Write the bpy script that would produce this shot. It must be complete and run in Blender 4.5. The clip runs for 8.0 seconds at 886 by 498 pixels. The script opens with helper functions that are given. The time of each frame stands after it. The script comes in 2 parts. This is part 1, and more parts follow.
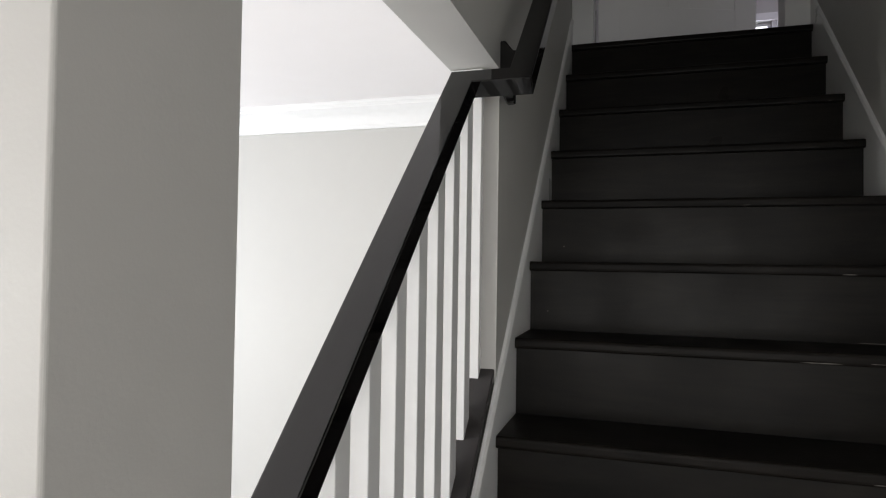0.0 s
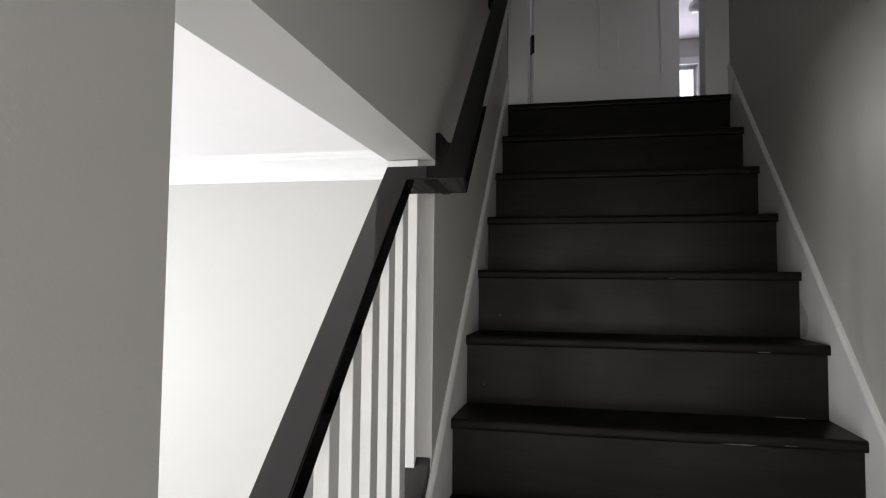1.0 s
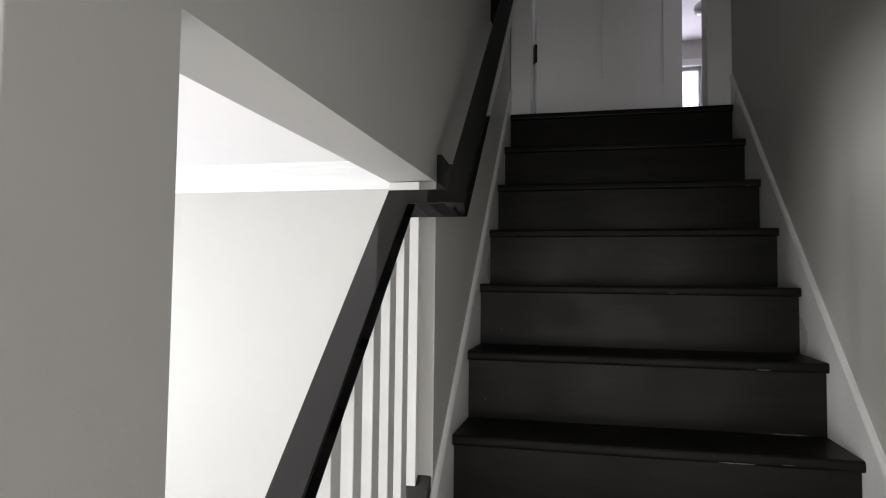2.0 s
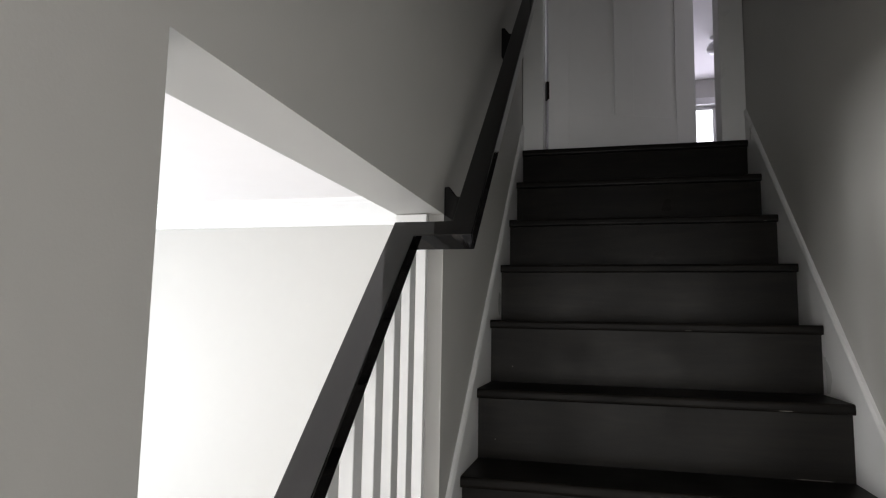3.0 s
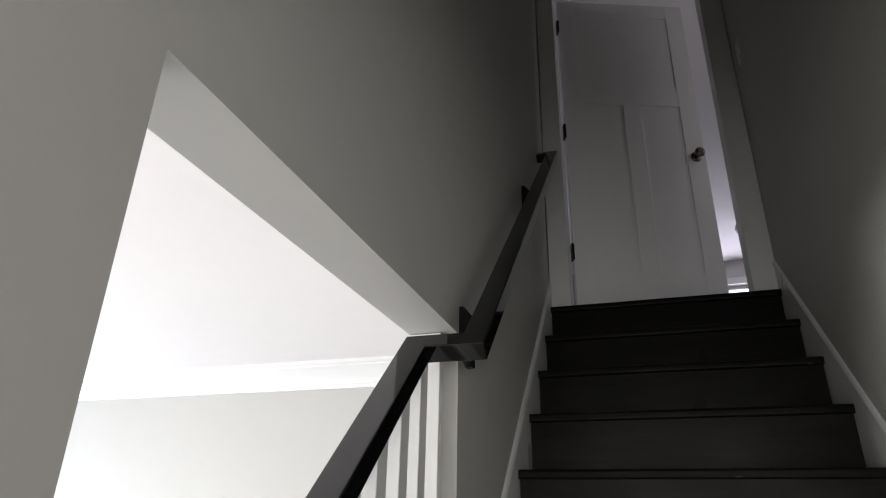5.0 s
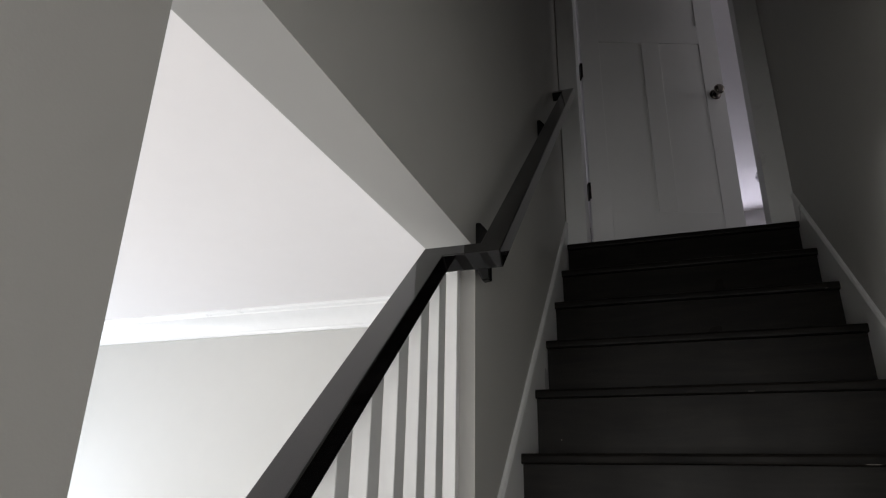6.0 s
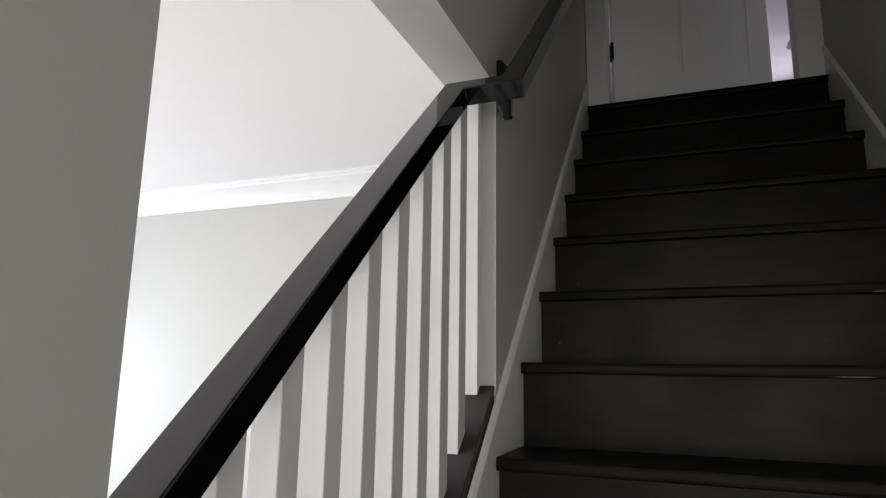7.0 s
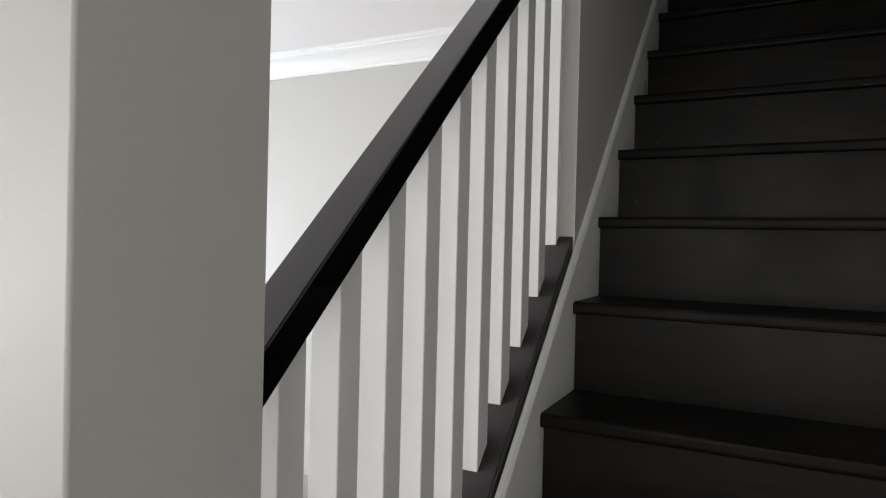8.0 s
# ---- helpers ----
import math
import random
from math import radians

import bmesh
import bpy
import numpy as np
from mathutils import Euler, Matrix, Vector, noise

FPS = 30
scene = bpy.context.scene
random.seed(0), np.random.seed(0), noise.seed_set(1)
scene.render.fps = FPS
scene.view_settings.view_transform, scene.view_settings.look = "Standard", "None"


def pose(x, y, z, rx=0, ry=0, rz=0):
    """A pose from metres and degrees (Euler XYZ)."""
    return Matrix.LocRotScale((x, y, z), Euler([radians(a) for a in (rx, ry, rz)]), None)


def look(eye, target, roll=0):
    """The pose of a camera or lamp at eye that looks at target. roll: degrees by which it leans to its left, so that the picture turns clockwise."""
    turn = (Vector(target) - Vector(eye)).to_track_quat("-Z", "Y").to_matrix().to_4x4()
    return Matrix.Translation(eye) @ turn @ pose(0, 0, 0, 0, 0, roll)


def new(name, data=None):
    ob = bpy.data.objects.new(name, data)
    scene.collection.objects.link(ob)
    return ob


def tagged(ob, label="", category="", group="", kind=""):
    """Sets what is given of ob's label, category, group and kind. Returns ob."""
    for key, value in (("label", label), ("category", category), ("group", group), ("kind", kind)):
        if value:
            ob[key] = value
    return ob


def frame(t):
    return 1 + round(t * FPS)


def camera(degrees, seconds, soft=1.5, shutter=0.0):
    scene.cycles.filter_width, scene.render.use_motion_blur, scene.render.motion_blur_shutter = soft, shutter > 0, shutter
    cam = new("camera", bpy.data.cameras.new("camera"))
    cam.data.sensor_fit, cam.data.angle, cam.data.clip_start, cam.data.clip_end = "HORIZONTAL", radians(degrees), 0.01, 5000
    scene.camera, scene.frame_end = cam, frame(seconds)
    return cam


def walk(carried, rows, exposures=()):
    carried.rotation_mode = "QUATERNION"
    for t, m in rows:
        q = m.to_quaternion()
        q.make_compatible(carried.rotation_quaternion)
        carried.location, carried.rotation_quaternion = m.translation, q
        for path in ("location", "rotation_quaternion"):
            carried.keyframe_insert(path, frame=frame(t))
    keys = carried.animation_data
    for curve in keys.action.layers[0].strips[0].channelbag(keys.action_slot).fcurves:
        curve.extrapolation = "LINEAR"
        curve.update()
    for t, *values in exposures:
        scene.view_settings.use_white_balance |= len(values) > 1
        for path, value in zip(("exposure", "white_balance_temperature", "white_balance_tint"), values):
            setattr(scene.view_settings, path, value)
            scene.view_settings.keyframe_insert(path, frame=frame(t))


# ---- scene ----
cam = camera(69.84, 8.0, soft=1.15)
# seconds, eye x y z, yaw, pitch, roll
ROWS = [
    (0, 0.3125, -1.2033, 1.5885, 17.355, 1.350, -0.861),
    (0.2, 0.3314, -1.2093, 1.6127, 16.273, 2.744, -0.901),
    (0.5, 0.3264, -1.1959, 1.6612, 13.292, 3.092, -0.670),
    (1, 0.3312, -1.2234, 1.7489, 12.152, 3.249, -0.606),
    (1.5, 0.3489, -1.2710, 1.7979, 11.989, 3.274, -0.772),
    (1.7, 0.3408, -1.2599, 1.8069, 12.082, 3.054, -0.701),
    (2.8, 0.3622, -1.2161, 1.7924, 14.168, 3.088, -0.759),
    (3, 0.3570, -1.2079, 1.7945, 14.003, 6.450, -0.980),
    (3.2, 0.3592, -1.2134, 1.7902, 14.249, 12.457, -1.190),
    (3.5, 0.3641, -1.2194, 1.7802, 14.490, 20.200, -1.313),
    (4, 0.3866, -1.2091, 1.7368, 14.783, 23.904, -1.288),
    (4.5, 0.3928, -1.1613, 1.6777, 16.089, 23.939, -0.990),
    (4.7, 0.4003, -1.1456, 1.6567, 16.936, 24.101, -1.161),
    (5.8, 0.4083, -1.1142, 1.5285, 18.998, 23.570, -1.204),
    (6, 0.4059, -1.1190, 1.5083, 19.576, 20.642, -1.081),
    (6.2, 0.4130, -1.1292, 1.4788, 20.453, 16.016, -0.825),
    (6.5, 0.4045, -1.1232, 1.4383, 20.938, 12.253, -0.807),
    (7, 0.3961, -1.1198, 1.3782, 21.194, 10.788, -0.860),
    (7.5, 0.3999, -1.1322, 1.3332, 22.967, 7.718, -1.668),
    (7.7, 0.4126, -1.1573, 1.3315, 25.001, 4.645, -1.306),
    (8, 0.3822, -1.1761, 1.3228, 27.056, -0.480, -1.373),
]
EXPOSURES = [(0.0, 0.18), (0.5, 0.22), (1.5, 0.27), (3.0, 0.35), (4.5, 0.33), (6.0, -0.13), (7.0, -0.10), (8.0, -0.18)]
walk(cam, [(t, pose(x, y, z, 90 + pitch, roll, yaw)) for t, x, y, z, yaw, pitch, roll in ROWS], EXPOSURES)

# ---- plan, in metres: x across the stairs, y up the stairs, z up from the lower floor ----
RISE, GOING = 0.200, 0.2143
SLOPE = RISE / GOING
WIDTH = 0.980                 # between the two skirt boards
WALL_L, WALL_R = -0.008, 0.988
THICK = 0.115                 # stair wall
WALL_LB = WALL_L - THICK      # its face to the room
WALL_END = -0.928             # free end of the stair wall
OPEN_A, OPEN_B = -0.752, 0.245
HEADER = 2.047
CAP_B, SKIRT_B = 1.118, 1.088  # heights at y = 0 of the sloping cap and skirt
DOOR_WALL_A, DOOR_WALL_B = 1.783, 1.905
# STAIR_CEIL is an unseen height, raised to keep the stairwell dark.
UPPER_FLOOR, UPPER_CEIL, STAIR_CEIL = 2.60, 5.00, 5.85
ROOM_CEIL, ROOM_BACK, ROOM_LEFT, ROOM_FRONT = 2.374, 1.665, -3.85, -4.2
ADDED_EAST, ADDED_BACK = 2.30, -1.10   # unseen space added beside the stair foot, lets front light in
FAR_WALL, UPPER_EAST = 7.40, 2.02


def nose(j):
    return GOING * (j - 5), RISE * j


# ---- light ----
world = bpy.data.worlds.new("sky")
scene.world = world
world.use_nodes = True
wn = world.node_tree.nodes
sky = wn.new("ShaderNodeTexSky")
sky.sky_type, sky.sun_disc = 'NISHITA', False
sky.sun_elevation, sky.sun_rotation = radians(40), radians(200)
world.node_tree.links.new(sky.outputs[0], wn["Background"].inputs[0])
wn["Background"].inputs[1].default_value = 0.12


def window_light(name, m, w, h, watts, colour):
    lamp = bpy.data.lights.new(name, 'AREA')
    lamp.shape, lamp.size, lamp.size_y, lamp.energy, lamp.color = 'RECTANGLE', w, h, watts, colour
    ob = new(name, lamp)
    ob.matrix_world = m
    return ob


WEST_N, WEST_S, SIDE_Y = 0.62, -1.90, 2.22
window_light("daylight_west", look((ROOM_LEFT - 0.02, WEST_N, 1.12), (0, WEST_N, 1.12)), 0.9, 1.1, 56, (0.81, 0.89, 1.0))
# Second west source, added to throw light through the opening onto the east wall.
window_light("west_south_fill", look((ROOM_LEFT - 0.02, WEST_S, 1.12), (0, WEST_S, 1.12)), 1.6, 1.3, 148, (1.0, 0.99, 0.98))
# Added fill from behind the eye, no known source; lifts risers and stair wall.
window_light("front_fill", look((0.75, ROOM_FRONT - 0.02, 1.30), (0.75, 0, 1.30)), 1.9, 1.3, 30, (1.0, 0.992, 0.982))
window_light("daylight_upstairs", look((1.41, FAR_WALL + 0.03, 3.95), (1.41, 0, 3.95)), 0.8, 1.3, 18, (0.84, 0.81, 1.0))
# Added fill from an unseen side, rakes the door leaf and left jamb.
window_light("door_side_fill", look((UPPER_EAST + 0.02, SIDE_Y, 4.00), (0, SIDE_Y, 4.00)), 0.24, 1.3, 2.3, (1.0, 0.95, 0.98))


# ---- materials ----
def material(name, colour, rough=0.5, metal=0.0, vary=0.06, scale=6.0, bump=0.0, bump_scale=300.0, stretch=(1, 1, 1),
             grain=0.0, rough_vary=0.08, coat=0.0, spec=0.5):
    mat = bpy.data.materials.new(name)
    mat.use_nodes = True
    nt = mat.node_tree
    N, L = nt.nodes, nt.links
    b = N["Principled BSDF"]
    b.inputs["Metallic"].default_value = metal
    b.inputs["Coat Weight"].default_value = coat
    b.inputs["Specular IOR Level"].default_value = spec
    b.inputs["Coat Roughness"].default_value = 0.12
    tc = N.new("ShaderNodeTexCoord")
    mp = N.new("ShaderNodeMapping")
    mp.inputs["Scale"].default_value = stretch
    L.new(tc.outputs["Object"], mp.inputs[0])
    big = N.new("ShaderNodeTexNoise")
    big.inputs["Scale"].default_value, big.inputs["Detail"].default_value = scale, 5
    L.new(mp.outputs[0], big.inputs[0])
    fine = N.new("ShaderNodeTexNoise")
    fine.inputs["Scale"].default_value, fine.inputs["Detail"].default_value = scale * 9, 4
    L.new(mp.outputs[0], fine.inputs[0])
    mix = N.new("ShaderNodeMix")
    mix.data_type = 'FLOAT'
    mix.inputs[0].default_value = 0.35 + grain
    L.new(big.outputs[0], mix.inputs[2]), L.new(fine.outputs[0], mix.inputs[3])
    ramp = N.new("ShaderNodeMapRange")
    ramp.inputs[1].default_value, ramp.inputs[2].default_value = 0.3, 0.7
    ramp.inputs[3].default_value, ramp.inputs[4].default_value = 1 - vary, 1 + vary
    L.new(mix.outputs[0], ramp.inputs[0])
    mul = N.new("ShaderNodeVectorMath")
    mul.operation = 'SCALE'
    mul.inputs[0].default_value = colour
    L.new(ramp.outputs[0], mul.inputs["Scale"])
    L.new(mul.outputs[0], b.inputs["Base Color"])
    rr = N.new("ShaderNodeMapRange")
    rr.inputs[1].default_value, rr.inputs[2].default_value = 0.3, 0.7
    rr.inputs[3].default_value, rr.inputs[4].default_value = max(0.02, rough - rough_vary), min(1, rough + rough_vary)
    L.new(big.outputs[0], rr.inputs[0])
    L.new(rr.outputs[0], b.inputs["Roughness"])
    if bump:
        nz = N.new("ShaderNodeTexNoise")
        nz.inputs["Scale"].default_value, nz.inputs["Detail"].default_value = bump_scale, 3
        L.new(mp.outputs[0], nz.inputs[0])
        bp = N.new("ShaderNodeBump")
        bp.inputs["Strength"].default_value, bp.inputs["Distance"].default_value = bump, 0.002
        L.new(nz.outputs[0], bp.inputs["Height"])
        L.new(bp.outputs[0], b.inputs["Normal"])
    return mat


PAINT = material("greige_wall_paint", (0.490, 0.484, 0.462), 0.55, vary=0.02, scale=1.5, bump=0.07, bump_scale=260)
CEILING = material("ceiling_paint", (0.83, 0.805, 0.803), 0.8, vary=0.015, scale=1.2, bump=0.1, bump_scale=200)
TRIM = material("white_trim_paint", (0.747, 0.748, 0.742), 0.35, vary=0.025, scale=4, bump=0.06, bump_scale=120)
DOOR_PAINT = material("white_door_paint", (0.82, 0.815, 0.81), 0.38, vary=0.02, scale=3, bump=0.05, bump_scale=90)


def stained(name, colour, rough, spec, stretch):
    """Dark stained boards: long distorted figure, fine grain, scuffs; each board cut from another place."""
    mat = bpy.data.materials.new(name)
    mat.use_nodes = True
    nt = mat.node_tree
    N, L = nt.nodes, nt.links
    b = N["Principled BSDF"]
    b.inputs["Specular IOR Level"].default_value = spec
    tc, info = N.new("ShaderNodeTexCoord"), N.new("ShaderNodeObjectInfo")
    far = N.new("ShaderNodeMath")
    far.operation = 'MULTIPLY'
    far.inputs[1].default_value = 57.0
    L.new(info.outputs["Random"], far.inputs[0])
    add = N.new("ShaderNodeVectorMath")
    L.new(tc.outputs["Object"], add.inputs[0]), L.new(far.outputs[0], add.inputs[1])
    mp = N.new("ShaderNodeMapping")
    mp.inputs["Scale"].default_value = stretch
    L.new(add.outputs[0], mp.inputs[0])
    figure = N.new("ShaderNodeTexNoise")
    figure.inputs["Scale"].default_value, figure.inputs["Detail"].default_value, figure.inputs["Distortion"].default_value = 1.7, 3, 2.6
    L.new(mp.outputs[0], figure.inputs[0])
    grain = N.new("ShaderNodeTexNoise")
    grain.inputs["Scale"].default_value, grain.inputs["Detail"].default_value = 16, 5
    L.new(mp.outputs[0], grain.inputs[0])
    cloud = N.new("ShaderNodeTexNoise")
    cloud.inputs["Scale"].default_value, cloud.inputs["Detail"].default_value = 3.0, 3
    L.new(add.outputs[0], cloud.inputs[0])
    total = None
    for node, lo, hi in ((figure, 0.65, 1.42), (grain, 0.85, 1.15), (cloud, 0.70, 1.35)):
        r = N.new("ShaderNodeMapRange")
        r.inputs[1].default_value, r.inputs[2].default_value, r.inputs[3].default_value, r.inputs[4].default_value = 0.32, 0.68, lo, hi
        L.new(node.outputs[0], r.inputs[0])
        if total is None:
            total = r
        else:
            m = N.new("ShaderNodeMath")
            m.operation = 'MULTIPLY'
            L.new(total.outputs[0], m.inputs[0]), L.new(r.outputs[0], m.inputs[1])
            total = m
    mul = N.new("ShaderNodeVectorMath")
    mul.operation = 'SCALE'
    mul.inputs[0].default_value = colour
    L.new(total.outputs[0], mul.inputs["Scale"])
    L.new(mul.outputs[0], b.inputs["Base Color"])
    rr = N.new("ShaderNodeMapRange")
    rr.inputs[1].default_value, rr.inputs[2].default_value, rr.inputs[3].default_value, rr.inputs[4].default_value = 0.3, 0.7, rough + 0.10, rough - 0.10
    L.new(cloud.outputs[0], rr.inputs[0])
    L.new(rr.outputs[0], b.inputs["Roughness"])
    bp = N.new("ShaderNodeBump")
    bp.inputs["Strength"].default_value, bp.inputs["Distance"].default_value = 0.14, 0.0012
    mixh = N.new("ShaderNodeMath")
    L.new(grain.outputs[0], mixh.inputs[0]), L.new(figure.outputs[0], mixh.inputs[1])
    L.new(mixh.outputs[0], bp.inputs["Height"])
    L.new(bp.outputs[0], b.inputs["Normal"])
    return mat


STAIN = stained("ebony_stained_tread", (0.0074, 0.0061, 0.0050), 0.42, 0.11, (1.0, 9, 9))
STAIN_RISER = stained("ebony_stained_riser", (0.0082, 0.0071, 0.0058), 0.37, 0.145, (1.1, 7, 8))
RAIL = material("black_gloss_lacquer", (0.004, 0.0035, 0.0038), 0.06, vary=0.1, scale=14, stretch=(4, 1, 1), rough_vary=0.02, spec=0.62, bump=0.10, bump_scale=9)
CAP = material("ebony_satin_cap", (0.026, 0.023, 0.0225), 0.33, vary=0.2, scale=5, stretch=(6, 1, 1), rough_vary=0.06, spec=0.5, bump=0.06, bump_scale=60)
HINGE = material("dark_bronze", (0.03, 0.026, 0.024), 0.45, metal=0.8, vary=0.1, scale=30)
NICKEL = material("aged_nickel", (0.20, 0.175, 0.16), 0.22, metal=1.0, vary=0.06, scale=40)
CHIP = material("bare_wood_chip", (0.17, 0.155, 0.138), 0.7, vary=0.2, scale=60)
# Tone made up: pale so the lower floor bounces light to ceiling and header.
FLOOR_WOOD = material("oak_floor", (0.33, 0.305, 0.285), 0.35, vary=0.3, scale=2, stretch=(8, 1, 1), bump=0.1, bump_scale=20)
PLASTIC = material("white_plastic", (0.78, 0.78, 0.76), 0.3, vary=0.01, scale=20)

GLASS = bpy.data.materials.new("window_glass")
GLASS.use_nodes = True
gb = GLASS.node_tree.nodes["Principled BSDF"]
gb.inputs["Transmission Weight"].default_value, gb.inputs["Roughness"].default_value, gb.inputs["IOR"].default_value = 1, 0.0, 1.45

OPAL = bpy.data.materials.new("opal_glass")
OPAL.use_nodes = True
ob_ = OPAL.node_tree.nodes["Principled BSDF"]
ob_.inputs["Base Color"].default_value, ob_.inputs["Roughness"].default_value = (0.90, 0.90, 0.91, 1), 0.12

OUTSIDE = bpy.data.materials.new("bright_overcast_outside")
OUTSIDE.use_nodes = True
on = OUTSIDE.node_tree
on.nodes.remove(on.nodes["Principled BSDF"])
em = on.nodes.new("ShaderNodeEmission")
em.inputs[0].default_value, em.inputs[1].default_value = (0.92, 0.94, 1.0, 1), 3.0
on.links.new(em.outputs[0], on.nodes["Material Output"].inputs[0])


# ---- mesh helpers ----
def box_into(bm, x0, x1, y0, y1, z0, z1):
    vs = [bm.verts.new((x, y, z)) for x in (x0, x1) for y in (y0, y1) for z in (z0, z1)]
    for q in ((0, 1, 3, 2), (4, 6, 7, 5), (0, 4, 5, 1), (2, 3, 7, 6), (0, 2, 6, 4), (1, 5, 7, 3)):
        bm.faces.new([vs[i] for i in q])


def box(x0, x1, y0, y1, z0, z1, bevel=0.0, seg=1):
    bm = bmesh.new()
    box_into(bm, x0, x1, y0, y1, z0, z1)
    if bevel:
        bmesh.ops.bevel(bm, geom=bm.edges[:], offset=bevel, segments=seg, affect='EDGES', profile=0.5)
    return bm


def prism(poly, axis, a, b, bevel=0.0, seg=1):
    """A polygon drawn out along an axis from a to b. The polygon lies in the other two axes, in their order."""
    bm = bmesh.new()
    def put(p, c):
        return {'x': (c, p[0], p[1]), 'y': (p[0], c, p[1]), 'z': (p[0], p[1], c)}[axis]
    lo, hi = [bm.verts.new(put(p, a)) for p in poly], [bm.verts.new(put(p, b)) for p in poly]
    bm.faces.new(lo), bm.faces.new(hi)
    n = len(poly)
    for i in range(n):
        bm.faces.new((lo[i], lo[(i + 1) % n], hi[(i + 1) % n], hi[i]))
    bmesh.ops.recalc_face_normals(bm, faces=bm.faces[:])
    if bevel:
        bmesh.ops.bevel(bm, geom=bm.edges[:], offset=bevel, segments=seg, affect='EDGES', profile=0.5)
    return bm


def lathe(profile, steps=28):
    """A turned body round z from (radius, height) pairs."""
    bm = bmesh.new()
    rings = []
    for r, z in profile:
        rings.append([bm.verts.new((r * math.cos(2 * math.pi * i / steps), r * math.sin(2 * math.pi * i / steps), z)) for i in range(steps)])
    for a, b in zip(rings, rings[1:]):
        for i in range(steps):
            bm.faces.new((a[i], a[(i + 1) % steps], b[(i + 1) % steps], b[i]))
    bm.faces.new(rings[0][::-1]), bm.faces.new(rings[-1])
    bmesh.ops.recalc_face_normals(bm, faces=bm.faces[:])
    for f in bm.faces:
        f.smooth = len(f.verts) == 4
    return bm


def mesh_of(name, bm, mat):
    me = bpy.data.meshes.new(name)
    bmesh.ops.recalc_face_normals(bm, faces=bm.faces[:])
    bm.to_mesh(me)
    bm.free()
    me.materials.append(mat)
    return me


def part(name, bm, mat, parent, label="", m=None):
    ob = new(name, bm if isinstance(bm, bpy.types.Mesh) else mesh_of(name, bm, mat))
    ob.parent = parent
    if m is not None:
        ob.matrix_local = m
    if label:
        tagged(ob, label)
    return ob


def structure(name, bm, mat, label, category):
    return tagged(new(name, mesh_of(name, bm, mat)), label, category, kind="structure")


def thing(name, label, category, at=(0, 0, 0), group=""):
    ob = new(name)
    ob.location = at
    return tagged(ob, label, category, group)


# ---- floors, walls, ceilings ----
structure("floor", box(ROOM_LEFT - 0.2, ADDED_EAST + 0.2, ROOM_FRONT - 0.2, ROOM_BACK + 0.2, -0.10, 0.0), FLOOR_WOOD,
          "lower room floor, its pale wood tone made up to bounce light", "floor")
structure("floor_upper", box(-1.6, UPPER_EAST, DOOR_WALL_A + 0.01, FAR_WALL + 0.2, UPPER_FLOOR - 0.2, UPPER_FLOOR - 0.002), FLOOR_WOOD,
          "wooden floor of the room upstairs", "floor")

# stair wall with its opening: free end, header with the wall above, knee wall, far stretch
knee = [(OPEN_A, 0.0), (OPEN_B, 0.0), (OPEN_B, CAP_B - 0.036 + SLOPE * OPEN_B), (OPEN_A, CAP_B - 0.036 + SLOPE * OPEN_A)]
bm = box(WALL_LB, WALL_L, WALL_END, OPEN_A, 0.0, STAIR_CEIL)
box_into(bm, WALL_LB, WALL_L, OPEN_A, OPEN_B, HEADER, STAIR_CEIL)
box_into(bm, WALL_LB, WALL_L, OPEN_B, DOOR_WALL_A, 0.0, STAIR_CEIL)
kb = prism(knee, 'x', WALL_LB, WALL_L)
tmp = bpy.data.meshes.new("tmp")
kb.to_mesh(tmp)
kb.free()
bm.from_mesh(tmp)
bpy.data.meshes.remove(tmp)
bmesh.ops.remove_doubles(bm, verts=bm.verts[:], dist=0.0005)
corner = [e for e in bm.edges if all(abs(v.co.y - WALL_END) < 0.001 for v in e.verts) and abs(e.verts[0].co.z - e.verts[1].co.z) > 1.0]
bmesh.ops.bevel(bm, geom=corner, offset=0.003, segments=4, affect='EDGES', profile=0.5)
structure("wall_stair", bm, PAINT, "greige painted stair wall with a balustraded opening", "wall")

# Both close the unseen space added so front light reaches the stair wall.
structure("wall_added_east", box(ADDED_EAST, ADDED_EAST + 0.12, ROOM_FRONT - 0.12, ADDED_BACK + 0.12, 0.0, ROOM_CEIL + 0.1), PAINT,
          "unseen wall closing the space added for the front fill", "wall")
structure("wall_added_north", box(WALL_R + 0.12, ADDED_EAST, ADDED_BACK, ADDED_BACK + 0.12, 0.0, ROOM_CEIL + 0.1), PAINT,
          "unseen wall closing the added space beside the stair foot", "wall")
structure("wall_east", box(WALL_R, WALL_R + 0.12, ADDED_BACK, DOOR_WALL_A, 0.0, STAIR_CEIL), PAINT,
          "greige painted wall beside the stairs", "wall")
structure("wall_north", box(ROOM_LEFT, WALL_LB, ROOM_BACK, ROOM_BACK + 0.12, 0.0, ROOM_CEIL + 0.1), PAINT,
          "pale greige far wall of the lower room", "wall")


def wall_with_windows(name, along, a0, a1, z0, z1, at0, at1, holes, label):
    """A wall along an axis with window holes, each (start, end, sill, head), in order along the wall."""
    bm = bmesh.new()
    spans, last = [], a0
    for w0, w1, s0, s1 in holes:
        spans += [(last, w0, z0, z1), (w0, w1, z0, s0), (w0, w1, s1, z1)]
        last = w1
    spans.append((last, a1, z0, z1))
    for p0, p1, q0, q1 in spans:
        if along == 'y':
            box_into(bm, at0, at1, p0, p1, q0, q1)
        else:
            box_into(bm, p0, p1, at0, at1, q0, q1)
    return structure(name, bm, PAINT, label, "wall")


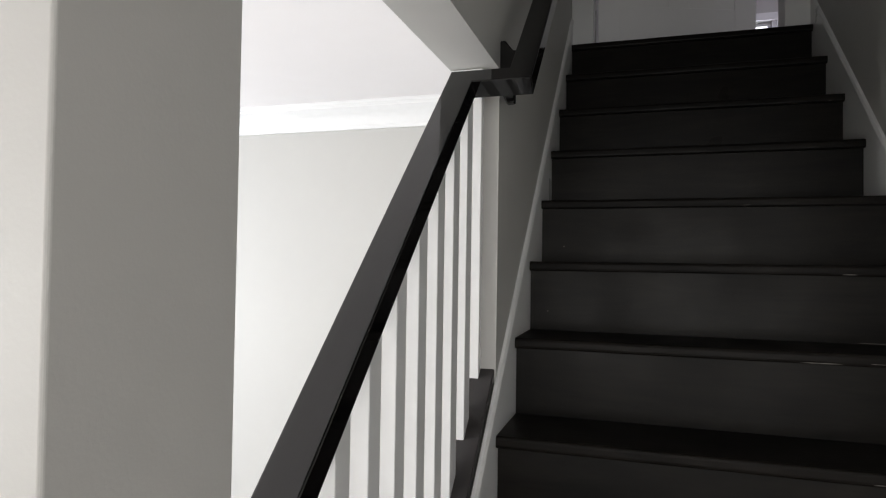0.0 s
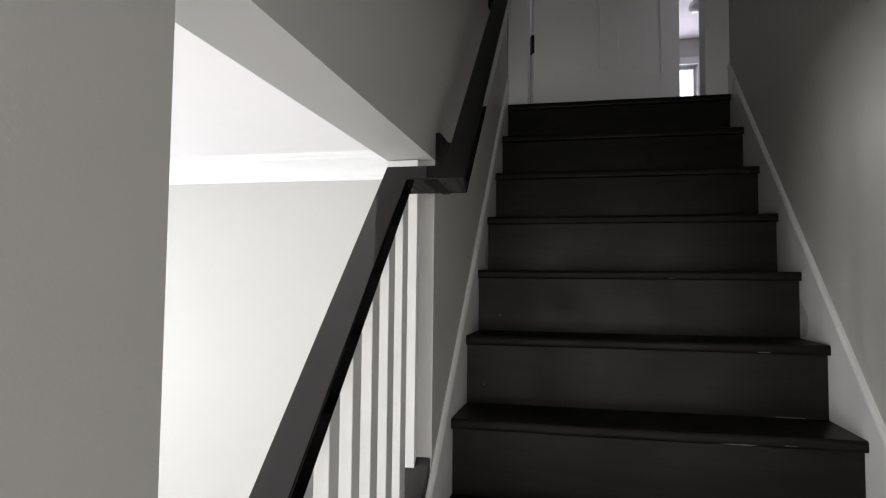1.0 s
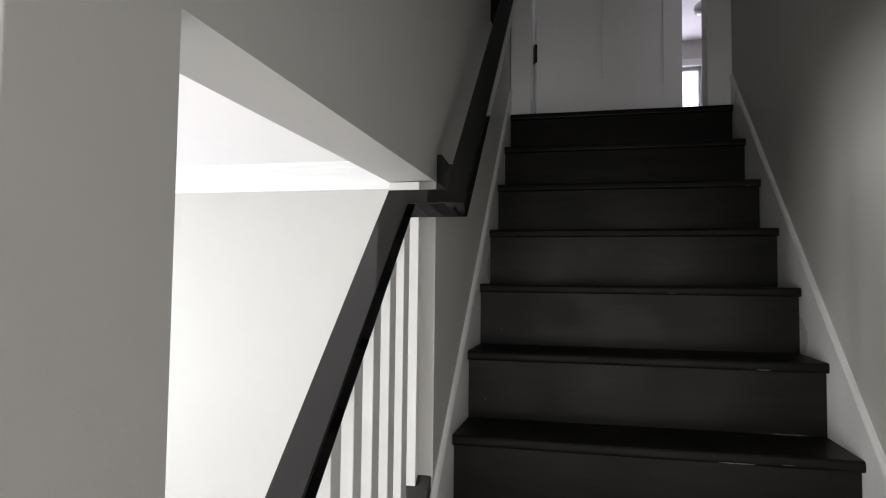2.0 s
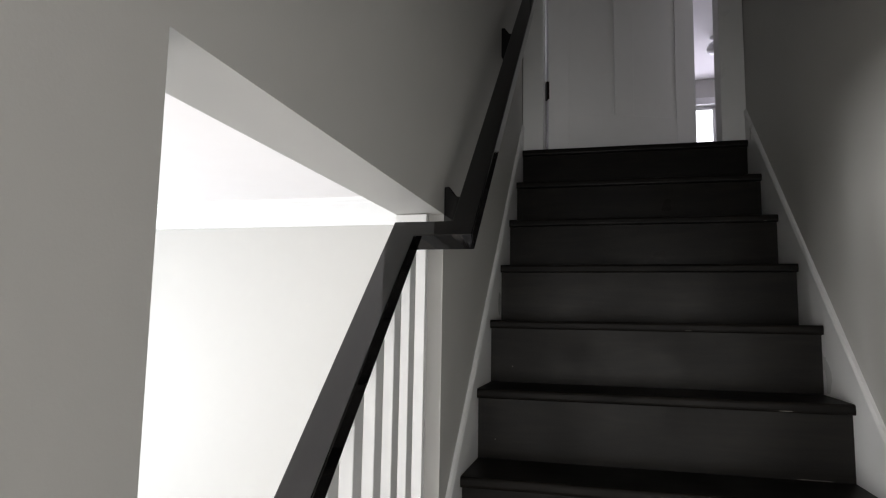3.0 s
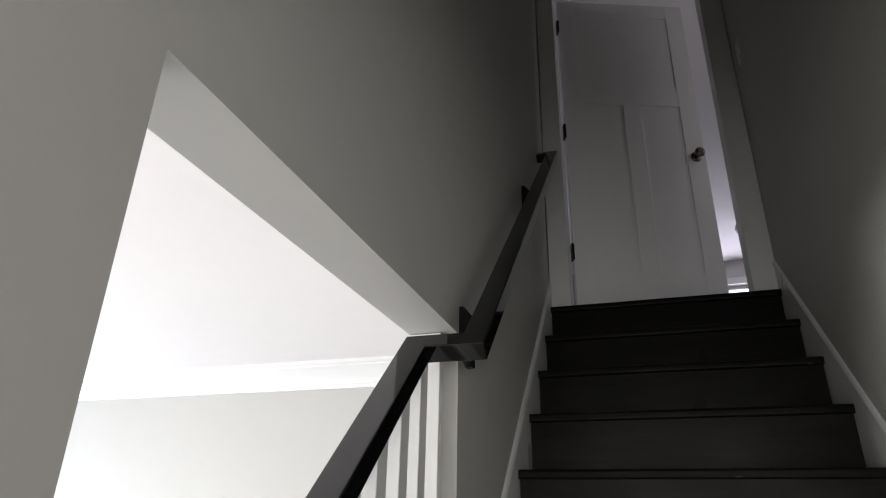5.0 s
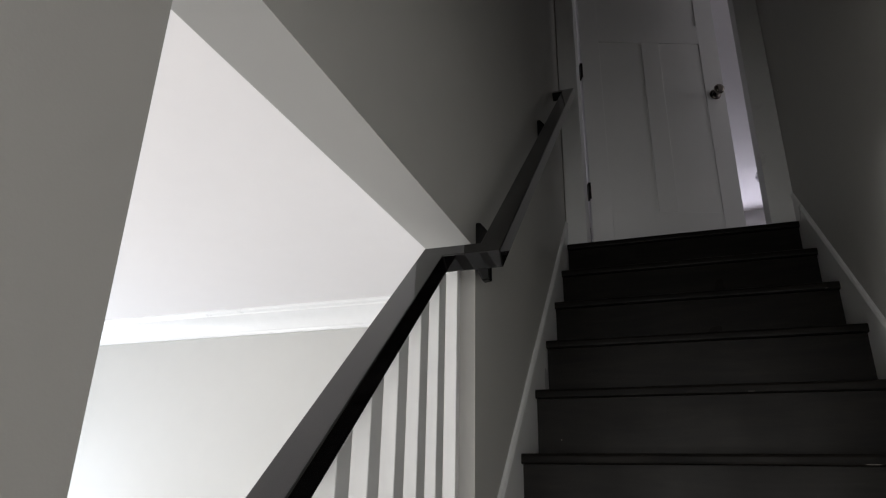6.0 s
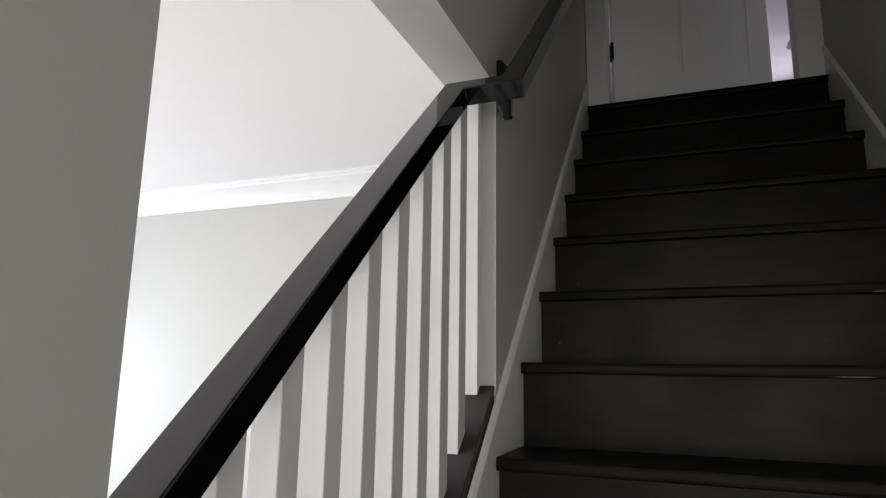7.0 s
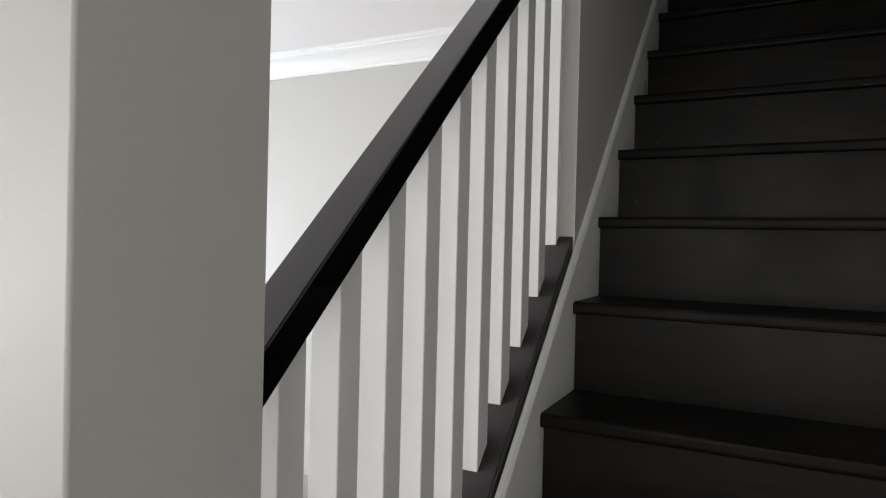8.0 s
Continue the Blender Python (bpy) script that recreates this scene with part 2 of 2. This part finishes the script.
wall_with_windows("wall_west", 'y', ROOM_FRONT, ROOM_BACK + 0.12, 0, ROOM_CEIL + 0.1, ROOM_LEFT - 0.12, ROOM_LEFT,
                  [(WEST_S - 0.85, WEST_S + 0.85, 0.42, 1.85), (WEST_N - 0.5, WEST_N + 0.5, 0.42, 1.85)], "out-of-view wall of the lower room, its windows assumed")
# Unseen wall; its wide window is added for the front fill.
wall_with_windows("wall_south", 'x', ROOM_LEFT, ADDED_EAST, 0, ROOM_CEIL + 0.1, ROOM_FRONT - 0.12, ROOM_FRONT, [(-0.25, 1.75, 0.60, 2.00)],
                  "unseen wall of the lower room, holding the added front window")
bm = box(ROOM_LEFT, WALL_LB, ROOM_FRONT, ROOM_BACK, ROOM_CEIL, ROOM_CEIL + 0.1)
box_into(bm, WALL_LB, WALL_R, ROOM_FRONT, WALL_END - 0.06, ROOM_CEIL, ROOM_CEIL + 0.1)
box_into(bm, WALL_R, ADDED_EAST, ROOM_FRONT, ADDED_BACK, ROOM_CEIL, ROOM_CEIL + 0.1)
structure("ceiling", bm, CEILING, "smooth white ceiling of the lower room", "ceiling")
structure("wall_stairwell", box(WALL_LB, WALL_R, WALL_END - 0.16, WALL_END - 0.06, ROOM_CEIL + 0.1, STAIR_CEIL), PAINT,
          "greige wall closing the stairwell above", "wall")
# Unseen; height and wall paint chosen to weaken bounce light up here.
structure("ceiling_stairwell", box(WALL_LB, WALL_R, WALL_END - 0.2, DOOR_WALL_B, STAIR_CEIL, STAIR_CEIL + 0.1), PAINT,
          "unseen stairwell ceiling, set high and greige to cut bounce light", "ceiling")

# crown moulding along the far wall and the wall beside it
drop, run = 0.125, 0.095
CROWN = [(0, -drop), (0, 0), (-run, 0), (-run, -0.013), (-run + 0.004, -0.019), (-run + 0.010, -0.022), (-run + 0.013, -0.028)]
for k in range(9):
    # a shallow hollow between the upper bead and the lower fillet
    u = k / 8
    bow = 0.009 * math.sin(math.pi * u)
    CROWN.append((-run + 0.013 + (run - 0.033) * u + bow * 0.6, -0.030 - (drop - 0.050) * u + bow * 0.5))
CROWN += [(-0.016, -drop + 0.016), (-0.014, -drop + 0.008), (-0.014, -drop)]
structure("trim_crown", prism([(ROOM_BACK + a, ROOM_CEIL + b) for a, b in CROWN], 'x', ROOM_LEFT, WALL_LB), TRIM,
          "white crown moulding under the ceiling", "crown moulding")
structure("trim_crown_west", prism([(ROOM_LEFT - a, ROOM_CEIL + b) for a, b in CROWN], 'y', ROOM_FRONT, ROOM_BACK), TRIM,
          "white crown moulding under the ceiling", "crown moulding")

# door wall at the head of the stairs
DOOR_L, DOOR_R, DOOR_H = 0.0914, 0.8845, UPPER_FLOOR + 2.051
bm = box(WALL_LB, DOOR_L - 0.02, DOOR_WALL_A, DOOR_WALL_B, UPPER_FLOOR - 0.2, STAIR_CEIL)
box_into(bm, DOOR_R + 0.02, UPPER_EAST + 0.12, DOOR_WALL_A, DOOR_WALL_B, UPPER_FLOOR - 0.2, STAIR_CEIL)
box_into(bm, DOOR_L - 0.02, DOOR_R + 0.02, DOOR_WALL_A, DOOR_WALL_B, DOOR_H + 0.02, STAIR_CEIL)
box_into(bm, -1.6, WALL_LB, DOOR_WALL_A, DOOR_WALL_B, UPPER_FLOOR - 0.2, STAIR_CEIL)
structure("wall_door", bm, PAINT, "greige wall round the door at the head of the stairs", "wall")

# Unseen light stop: without it sky leaks between treads and risers.
structure("wall_understairs", box(WALL_LB, WALL_R + 0.12, DOOR_WALL_A + 0.001, DOOR_WALL_B, 0.0, UPPER_FLOOR - 0.201), PAINT,
          "unseen wall keeping sky light out from under the stairs", "wall")

# room upstairs
WIN_A, WIN_B, WIN_S, WIN_H = 0.95, 1.88, 3.25, 4.66
wall_with_windows("wall_upstairs", 'x', -1.6, UPPER_EAST, UPPER_FLOOR, UPPER_CEIL, FAR_WALL, FAR_WALL + 0.15, [(WIN_A, WIN_B, WIN_S, WIN_H)],
                  "pale grey wall with a bright window upstairs")
structure("wall_upstairs_west", box(-1.72, -1.6, DOOR_WALL_A, FAR_WALL + 0.15, UPPER_FLOOR, UPPER_CEIL), PAINT, "pale wall of the room upstairs", "wall")
# Unseen wall, set close so the added window's light falls off over the door.
wall_with_windows("wall_upstairs_east", 'y', DOOR_WALL_B, FAR_WALL + 0.15, UPPER_FLOOR, UPPER_CEIL, UPPER_EAST, UPPER_EAST + 0.12,
                  [(SIDE_Y - 0.18, SIDE_Y + 0.18, 3.3, 4.7)], "unseen wall of the room upstairs, holding the added side window")
structure("ceiling_upstairs", box(-1.6, UPPER_EAST, DOOR_WALL_B, FAR_WALL + 0.15, UPPER_CEIL, UPPER_CEIL + 0.1), CEILING, "white ceiling of the room upstairs", "ceiling")


# ---- windows ----
def window(name, axis, c, at, w, z0, z1, label, inward):
    """A double-hung window in a hole; c is the middle along the wall, at the wall's inner face, inward the side of the room."""
    root = new(name)
    tagged(root, label, "window", kind="structure")
    def put(n, a0, a1, d0, d1, q0, q1, mat, lab=""):
        d0, d1 = sorted((at + inward * d0, at + inward * d1))
        bm = box(d0, d1, c + a0, c + a1, q0, q1, 0.002) if axis == 'y' else box(c + a0, c + a1, d0, d1, q0, q1, 0.002)
        return part(n, bm, mat, root, lab)
    h = w / 2
    for s in (-1, 1):
        a0, a1 = sorted((s * h, s * (h - 0.045)))
        put("window_frame", a0, a1, -0.10, -0.01, z0, z1, TRIM)
        b0, b1 = sorted((s * (h + 0.09), s * h))
        put("casing", b0, b1, 0.0, 0.018, z0, z1 + 0.09, TRIM)
    put("casing", -h, h, 0.0, 0.018, z1, z1 + 0.09, TRIM)
    put("window_sill", -h - 0.11, h + 0.11, -0.02, 0.06, z0 - 0.03, z0, TRIM)
    mid = (z0 + z1) / 2
    for q0, q1, d in ((z0 + 0.002, mid + 0.018, -0.045), (mid - 0.018, z1 - 0.002, -0.080)):
        bm = bmesh.new()
        a0, a1 = -h + 0.047, h - 0.047
        lo, hi = sorted((at + inward * (d - 0.032), at + inward * d))
        for b0, b1, c0, c1 in ((a0, a0 + 0.04, q0, q1), (a1 - 0.04, a1, q0, q1), (a0 + 0.04, a1 - 0.04, q0, q0 + 0.04), (a0 + 0.04, a1 - 0.04, q1 - 0.04, q1)):
            if axis == 'y':
                box_into(bm, lo, hi, c + b0, c + b1, c0, c1)
            else:
                box_into(bm, c + b0, c + b1, lo, hi, c0, c1)
        sash = part("sash", bm, TRIM, root)
        m0, m1 = (lo + hi) / 2 - 0.002, (lo + hi) / 2 + 0.002
        b0, b1, c0, c1 = c + a0 + 0.041, c + a1 - 0.041, q0 + 0.041, q1 - 0.041
        pane = part("pane", box(m0, m1, b0, b1, c0, c1) if axis == 'y' else box(b0, b1, m0, m1, c0, c1), GLASS, sash)
        pane.visible_shadow = False
    return root


# Unseen, added as the opening for the southern west fill.
window("window_west_added", 'y', WEST_S, ROOM_LEFT, 1.7, 0.42, 1.85, "out-of-view window of the lower room, assumed as a light source", 1)
window("window_1", 'y', WEST_N, ROOM_LEFT, 1.0, 0.42, 1.85, "out-of-view window of the lower room, assumed as a light source", 1)
# Added opening for the front fill, out of view.
window("window_front_added", 'x', 0.75, ROOM_FRONT, 2.0, 0.60, 2.00, "out-of-view window of the lower room, assumed as a light source", 1)
# Unseen, added only as an opening for the door's side fill.
window("window_side_added", 'y', SIDE_Y, UPPER_EAST, 0.36, 3.3, 4.7, "unseen window added upstairs to light the door", -1)
window("window_3", 'x', (WIN_A + WIN_B) / 2, FAR_WALL, WIN_B - WIN_A, WIN_S, WIN_H, "white window upstairs, bright with daylight", -1)
for nm, bm in (("backdrop", box(-2, 6, FAR_WALL + 1.5, FAR_WALL + 1.52, 1.0, 7.0)),):
    structure(nm, bm, OUTSIDE, "bright overcast daylight outside the window", "sky")


# ---- stairs ----
stairs = thing("staircase", "steep staircase with ebony-stained wooden treads and risers", "staircase")
TREAD_T, OVER = 0.027, 0.024


def tread(depth, seed):
    """A board with a rounded nose whose front edge wanders by a fraction of a millimetre."""
    prof = [(depth, -TREAD_T), (0.004, -TREAD_T), (0.001, -TREAD_T + 0.003), (0.0, -TREAD_T + 0.008), (0.0, -0.008), (0.0015, -0.003), (0.006, 0.0), (depth, 0.0)]
    bm = bmesh.new()
    rows, n = [], 36
    for i in range(n + 1):
        x = 0.0008 + (WIDTH - 0.0016) * i / n
        row = []
        for k, (y, z) in enumerate(prof):
            dy = 0.0012 * noise.noise((x * 7, seed * 9.1, 0.3)) + 0.0006 * noise.noise((x * 31, seed * 5.3, 1.7)) if 0 < k < 6 else 0.0
            dz = 0.0010 * noise.noise((x * 5, seed * 3.7, 4.1)) if 0 < k < 7 else 0.0
            row.append(bm.verts.new((x, y + dy, z + dz)))
        rows.append(row)
    for a, b in zip(rows, rows[1:]):
        for k in range(len(prof)):
            q = (k + 1) % len(prof)
            bm.faces.new((a[k], a[q], b[q], b[k]))
    bm.faces.new(rows[0]), bm.faces.new(rows[-1])
    return bm


riser_mesh = mesh_of("riser", box(0.001, WIDTH - 0.001, OVER, OVER + 0.018, -RISE - 0.004, -TREAD_T + 0.004), STAIN_RISER)
for j in range(1, 14):
    y, z = nose(j)
    if j < 13:
        part("tread", tread(GOING + OVER + 0.004, j), STAIN, stairs, m=pose(0, y, z))
    part("riser", riser_mesh, None, stairs, m=pose(0, y, z))
y13, z13 = nose(13)
part("landing_tread", tread(DOOR_WALL_B + 0.03 - y13, 13), STAIN, stairs, m=pose(0, y13, z13))


# ---- skirt boards ----
def skirt(name, wall, front, base):
    """A board against the wall and a moulded cap along its sloping top edge."""
    a, b = nose(1)[0] + 0.03, DOOR_WALL_A - 0.020
    root = tagged(new(name), "white painted skirt board along the stairs", "skirt board", kind="structure")
    x0, x1 = sorted((wall, front))
    poly = [(a, 0.0), (b, UPPER_FLOOR - 0.30), (b, base + SLOPE * b), (a, base + SLOPE * a)]
    part("board", prism(poly, 'x', x0, x1, 0.001), TRIM, root)
    d = 1 if front > wall else -1
    prof = [(wall, 0.001), (front + d * 0.0035, 0.001), (front + d * 0.0045, 0.004), (front + d * 0.0035, 0.009), (front - d * 0.001, 0.016),
            (wall, 0.0185)]
    bm = bmesh.new()
    th = math.atan(SLOPE)
    ends = []
    for y in (a, b):
        ends.append([bm.verts.new((x, y, base + SLOPE * y + n / math.cos(th))) for x, n in prof])
    bm.faces.new(ends[0]), bm.faces.new(ends[1])
    for i in range(len(prof)):
        k = (i + 1) % len(prof)
        bm.faces.new((ends[0][i], ends[0][k], ends[1][k], ends[1][i]))
    part("moulding", bm, TRIM, root)
    return root


skirt("baseboard", WALL_L, 0.0, SKIRT_B - 0.0195)
skirt("baseboard_east", WALL_R, WIDTH, SKIRT_B - 0.007)

# ---- balustrade in the opening ----
balustrade = thing("balustrade", "white square balusters on a dark sloping cap", "balustrade")
cap_a, cap_b = OPEN_A, OPEN_B
cap = [(cap_a, CAP_B - 0.036 + SLOPE * cap_a), (cap_b, CAP_B - 0.036 + SLOPE * cap_b), (cap_b, CAP_B + SLOPE * cap_b), (cap_a, CAP_B + SLOPE * cap_a)]
part("cap", prism(cap, 'x', WALL_LB - 0.012, WALL_L - 0.0035, 0.002, 2), CAP, balustrade, "ebony-stained sloping cap")
RAIL_B = 1.896
BX0, BX1 = -0.086, -0.044
bal = [(0, 0.0), (0.041, SLOPE * 0.041), (0.041, SLOPE * 0.041 + 0.7180), (0, 0.7180)]
bal_mesh = mesh_of("baluster", prism(bal, 'x', BX0, BX1, 0.0012), TRIM)
for i in range(9):
    y = 0.1030 - 0.0991 * i
    part("baluster", bal_mesh, None, balustrade, m=pose(0, y, CAP_B + 0.0005 + SLOPE * y))
hy0 = 0.222
part("half_newel", prism([(hy0, CAP_B + SLOPE * hy0), (OPEN_B - 0.0005, CAP_B + SLOPE * (OPEN_B - 0.0005)), (OPEN_B - 0.0005, HEADER - 0.002), (hy0, HEADER - 0.002)],
                         'x', WALL_LB + 0.003, BX1, 0.001), TRIM, balustrade, "white half post against the wall")

# ---- handrail: lower run, step across, wall-side run, return ----
handrail = thing("handrail", "black lacquered wooden handrail stepping across to the wall", "handrail")
ang = math.atan(SLOPE)
ca, sa = math.cos(ang), math.sin(ang)


def on_slope(s, x, n=0.0):
    """A point s metres up the rail's top plane, n off it."""
    return Vector((x, s * ca - n * sa, RAIL_B + s * sa + n * ca))


def slope_s(y):
    return y / ca


RT = 0.041
S_LOW, S_BEND, S_BEND2, S_TOP = slope_s(OPEN_A - 0.004), 0.118, 0.170, slope_s(1.565)


def rail_strip(name, pts, label=""):
    bm = bmesh.new()
    top = [bm.verts.new(on_slope(s, x, 0)) for x, s in pts]
    low = [bm.verts.new(on_slope(s, x, -RT)) for x, s in pts]
    bm.faces.new(top), bm.faces.new(low)
    for i in range(len(pts)):
        k = (i + 1) % len(pts)
        bm.faces.new((top[i], top[k], low[k], low[i]))
    bmesh.ops.recalc_face_normals(bm, faces=bm.faces[:])
    bmesh.ops.bevel(bm, geom=bm.edges[:], offset=0.0025, segments=2, affect='EDGES', profile=0.5)
    return part(name, bm, RAIL, handrail, label)


RX0, RX1, UX0, UX1 = -0.090, -0.033, 0.041, 0.094
rail_strip("rail", [(RX0, S_LOW), (RX1, S_LOW), (RX1, S_BEND), (UX1, S_BEND), (UX1, S_TOP), (WALL_L + 0.001, S_TOP), (WALL_L + 0.001, S_TOP - 0.05),
                    (UX0, S_TOP - 0.05), (UX0, S_BEND2), (RX0, S_BEND2)])


def bracket(y):
    """An upright shaped block between wall and rail."""
    z = RAIL_B + SLOPE * y
    poly = [(WALL_L, z - 0.135), (0.008, z - 0.171), (0.027, z - 0.169), (0.027, z - 0.110), (0.062, z - 0.082), (0.062, z - 0.0561),
            (0.0405, z - 0.0561), (0.0405, z - 0.048), (0.022, z - 0.046), (0.004, z - 0.022), (WALL_L, z - 0.022)]
    part("bracket", prism(poly, 'y', y - 0.012, y + 0.012, 0.003, 2), RAIL, handrail, "black wooden wall bracket")


bracket(0.258)
bracket(1.120)

# ---- door at the head of the stairs ----
structure("trim_casing", box(WALL_L + 0.004, DOOR_L, DOOR_WALL_A - 0.019, DOOR_WALL_A, UPPER_FLOOR + 0.0005, DOOR_H, 0.0015), TRIM, "white door casing", "door casing")
structure("trim_casing_east", box(DOOR_R, WALL_R - 0.001, DOOR_WALL_A - 0.019, DOOR_WALL_A, UPPER_FLOOR + 0.0005, DOOR_H, 0.0015), TRIM, "white door casing", "door casing")
structure("trim_casing_head", box(0.001, WALL_R - 0.001, DOOR_WALL_A - 0.021, DOOR_WALL_A, DOOR_H + 0.0005, DOOR_H + 0.10, 0.0015), TRIM, "white door head casing", "door casing")
bm = box(DOOR_L - 0.019, DOOR_L, DOOR_WALL_A + 0.0005, DOOR_WALL_B, UPPER_FLOOR + 0.0005, DOOR_H)
box_into(bm, DOOR_R, DOOR_R + 0.019, DOOR_WALL_A + 0.0005, DOOR_WALL_B, UPPER_FLOOR + 0.0005, DOOR_H)
box_into(bm, DOOR_L - 0.019, DOOR_R + 0.019, DOOR_WALL_A + 0.0005, DOOR_WALL_B, DOOR_H, DOOR_H + 0.019)
structure("trim_jamb", bm, TRIM, "white door jamb", "door jamb")

door = tagged(new("door_1"), "white panelled door standing ajar at the head of the stairs", "door", kind="structure")
door.matrix_world = pose(DOOR_L + 0.015, DOOR_WALL_B + 0.002, UPPER_FLOOR, 0, 0, 20)
DW, DH, DT = 0.777, 2.057, 0.035
ST, P1, P2, P3 = 0.105, 0.247, 1.291, 1.416
P4 = 1.955


def leaf(n, x0, x1, z0, z1, y0=0.0, y1=DT, lab=""):
    return part(n, box(x0, x1, y0, y1, z0, z1, 0.0012), DOOR_PAINT, door, lab)


leaf("stile", 0, ST, 0.012, DH)
leaf("stile", DW - ST, DW, 0.012, DH)
leaf("rail", ST, DW - ST, 0.012, P1)
leaf("rail", ST, DW - ST, P2, P3)
leaf("rail", ST, DW - ST, P4, DH)
leaf("mullion", 0.345, 0.445, P1, P2)
leaf("panel", ST - 0.005, 0.350, P1 - 0.005, P2 + 0.005, 0.005, 0.027)
leaf("panel", 0.440, DW - ST + 0.005, P1 - 0.005, P2 + 0.005, 0.005, 0.027)
leaf("panel", ST - 0.005, DW - ST + 0.005, P3 - 0.005, P4 + 0.005, 0.005, 0.027)
for hz in (0.354, 1.094, 1.855):
    bm = box(-0.0095, -0.0005, -0.002, 0.030, hz - 0.045, hz + 0.045)
    box_into(bm, -0.010, 0.003, -0.006, 0.000, hz - 0.045, hz + 0.045)
    part("hinge", bm, HINGE, door, "dark bronze hinge")
knob = part("door_knob", lathe([(0.0005, 0.010), (0.011, 0.010), (0.011, 0.030), (0.016, 0.034), (0.026, 0.042), (0.0285, 0.052), (0.026, 0.061),
                                (0.016, 0.067), (0.0005, 0.068)]), NICKEL, door, "dark aged nickel knob", m=pose(0.722, 0, 0.955, 90, 0, 0))
part("rose", lathe([(0.0005, 0.0), (0.031, 0.0), (0.031, 0.004), (0.024, 0.009), (0.0115, 0.0125), (0.0005, 0.0125)]), NICKEL, knob)

# ---- light switch ----
switch = thing("light_switch", "white light switch plate on the wall near the door", "light switch", (WALL_R, 1.594, 3.775))
part("plate", box(-0.006, 0.0, -0.036, 0.036, -0.058, 0.058, 0.002, 2), PLASTIC, switch)
part("rocker", box(-0.009, -0.006, -0.016, 0.016, -0.033, 0.033, 0.001), PLASTIC, switch)
for z in (-0.046, 0.046):
    part("screw", lathe([(0.0005, 0.0), (0.0035, 0.0), (0.0030, 0.0012), (0.0005, 0.0014)], 12), PLASTIC, switch, m=pose(-0.006, 0, z, 0, -90, 0))

# ---- ceiling lamp upstairs ----
lamp = thing("ceiling_lamp", "white opal glass ceiling lamp in the room upstairs", "ceiling lamp", (1.62, 6.1, UPPER_CEIL))
part("canopy", lathe([(0.0005, 0), (0.06, 0), (0.06, -0.02), (0.02, -0.03), (0.02, -0.06), (0.0005, -0.06)][::-1]), PLASTIC, lamp)
part("shade", lathe([(0.0005, -0.20), (0.05, -0.195), (0.09, -0.17), (0.10, -0.135), (0.085, -0.09), (0.05, -0.062), (0.0005, -0.0605)]), OPAL, lamp, "opal glass bowl")

# ---- wear on the lower steps: bare slivers on the noses and a filler line at the back of a tread ----
def sliver(w, h, seed):
    rnd = random.Random(seed)
    n = 7
    top = [(w * i / n, h * (0.5 + rnd.random() * 0.5)) for i in range(n + 1)]
    low = [(w * i / n, -h * rnd.random() * 0.5) for i in range(n + 1)]
    top[0] = low[0] = (0, 0)
    top[-1] = low[-1] = (w, 0)
    return prism(low + top[-2:0:-1], 'y', -0.0006, 0.0004)


for j, x, w, h, dz, dy in ((7, 0.66, 0.085, 0.0016, -0.024, 0.0), (7, 0.80, 0.03, 0.0010, -0.020, 0.0), (8, 0.80, 0.035, 0.0016, -0.024, 0.0),
                           (6, 0.74, 0.06, 0.0014, -0.023, 0.0), (7, 0.84, 0.09, 0.0018, 0.0015, GOING + OVER), (7, 0.05, 0.004, 0.003, 0.055, GOING + OVER),
                           (9, 0.60, 0.02, 0.0010, -0.023, 0.0), (11, 0.93, 0.012, 0.0020, -0.024, 0.0), (8, 0.07, 0.004, 0.003, 0.05, GOING + OVER)):
    y, z = nose(j)
    part("worn_sliver", sliver(w, h, j * 31 + int(x * 100)), CHIP, stairs, "pale bare-wood wear mark", m=pose(x, y + dy, z + dz))
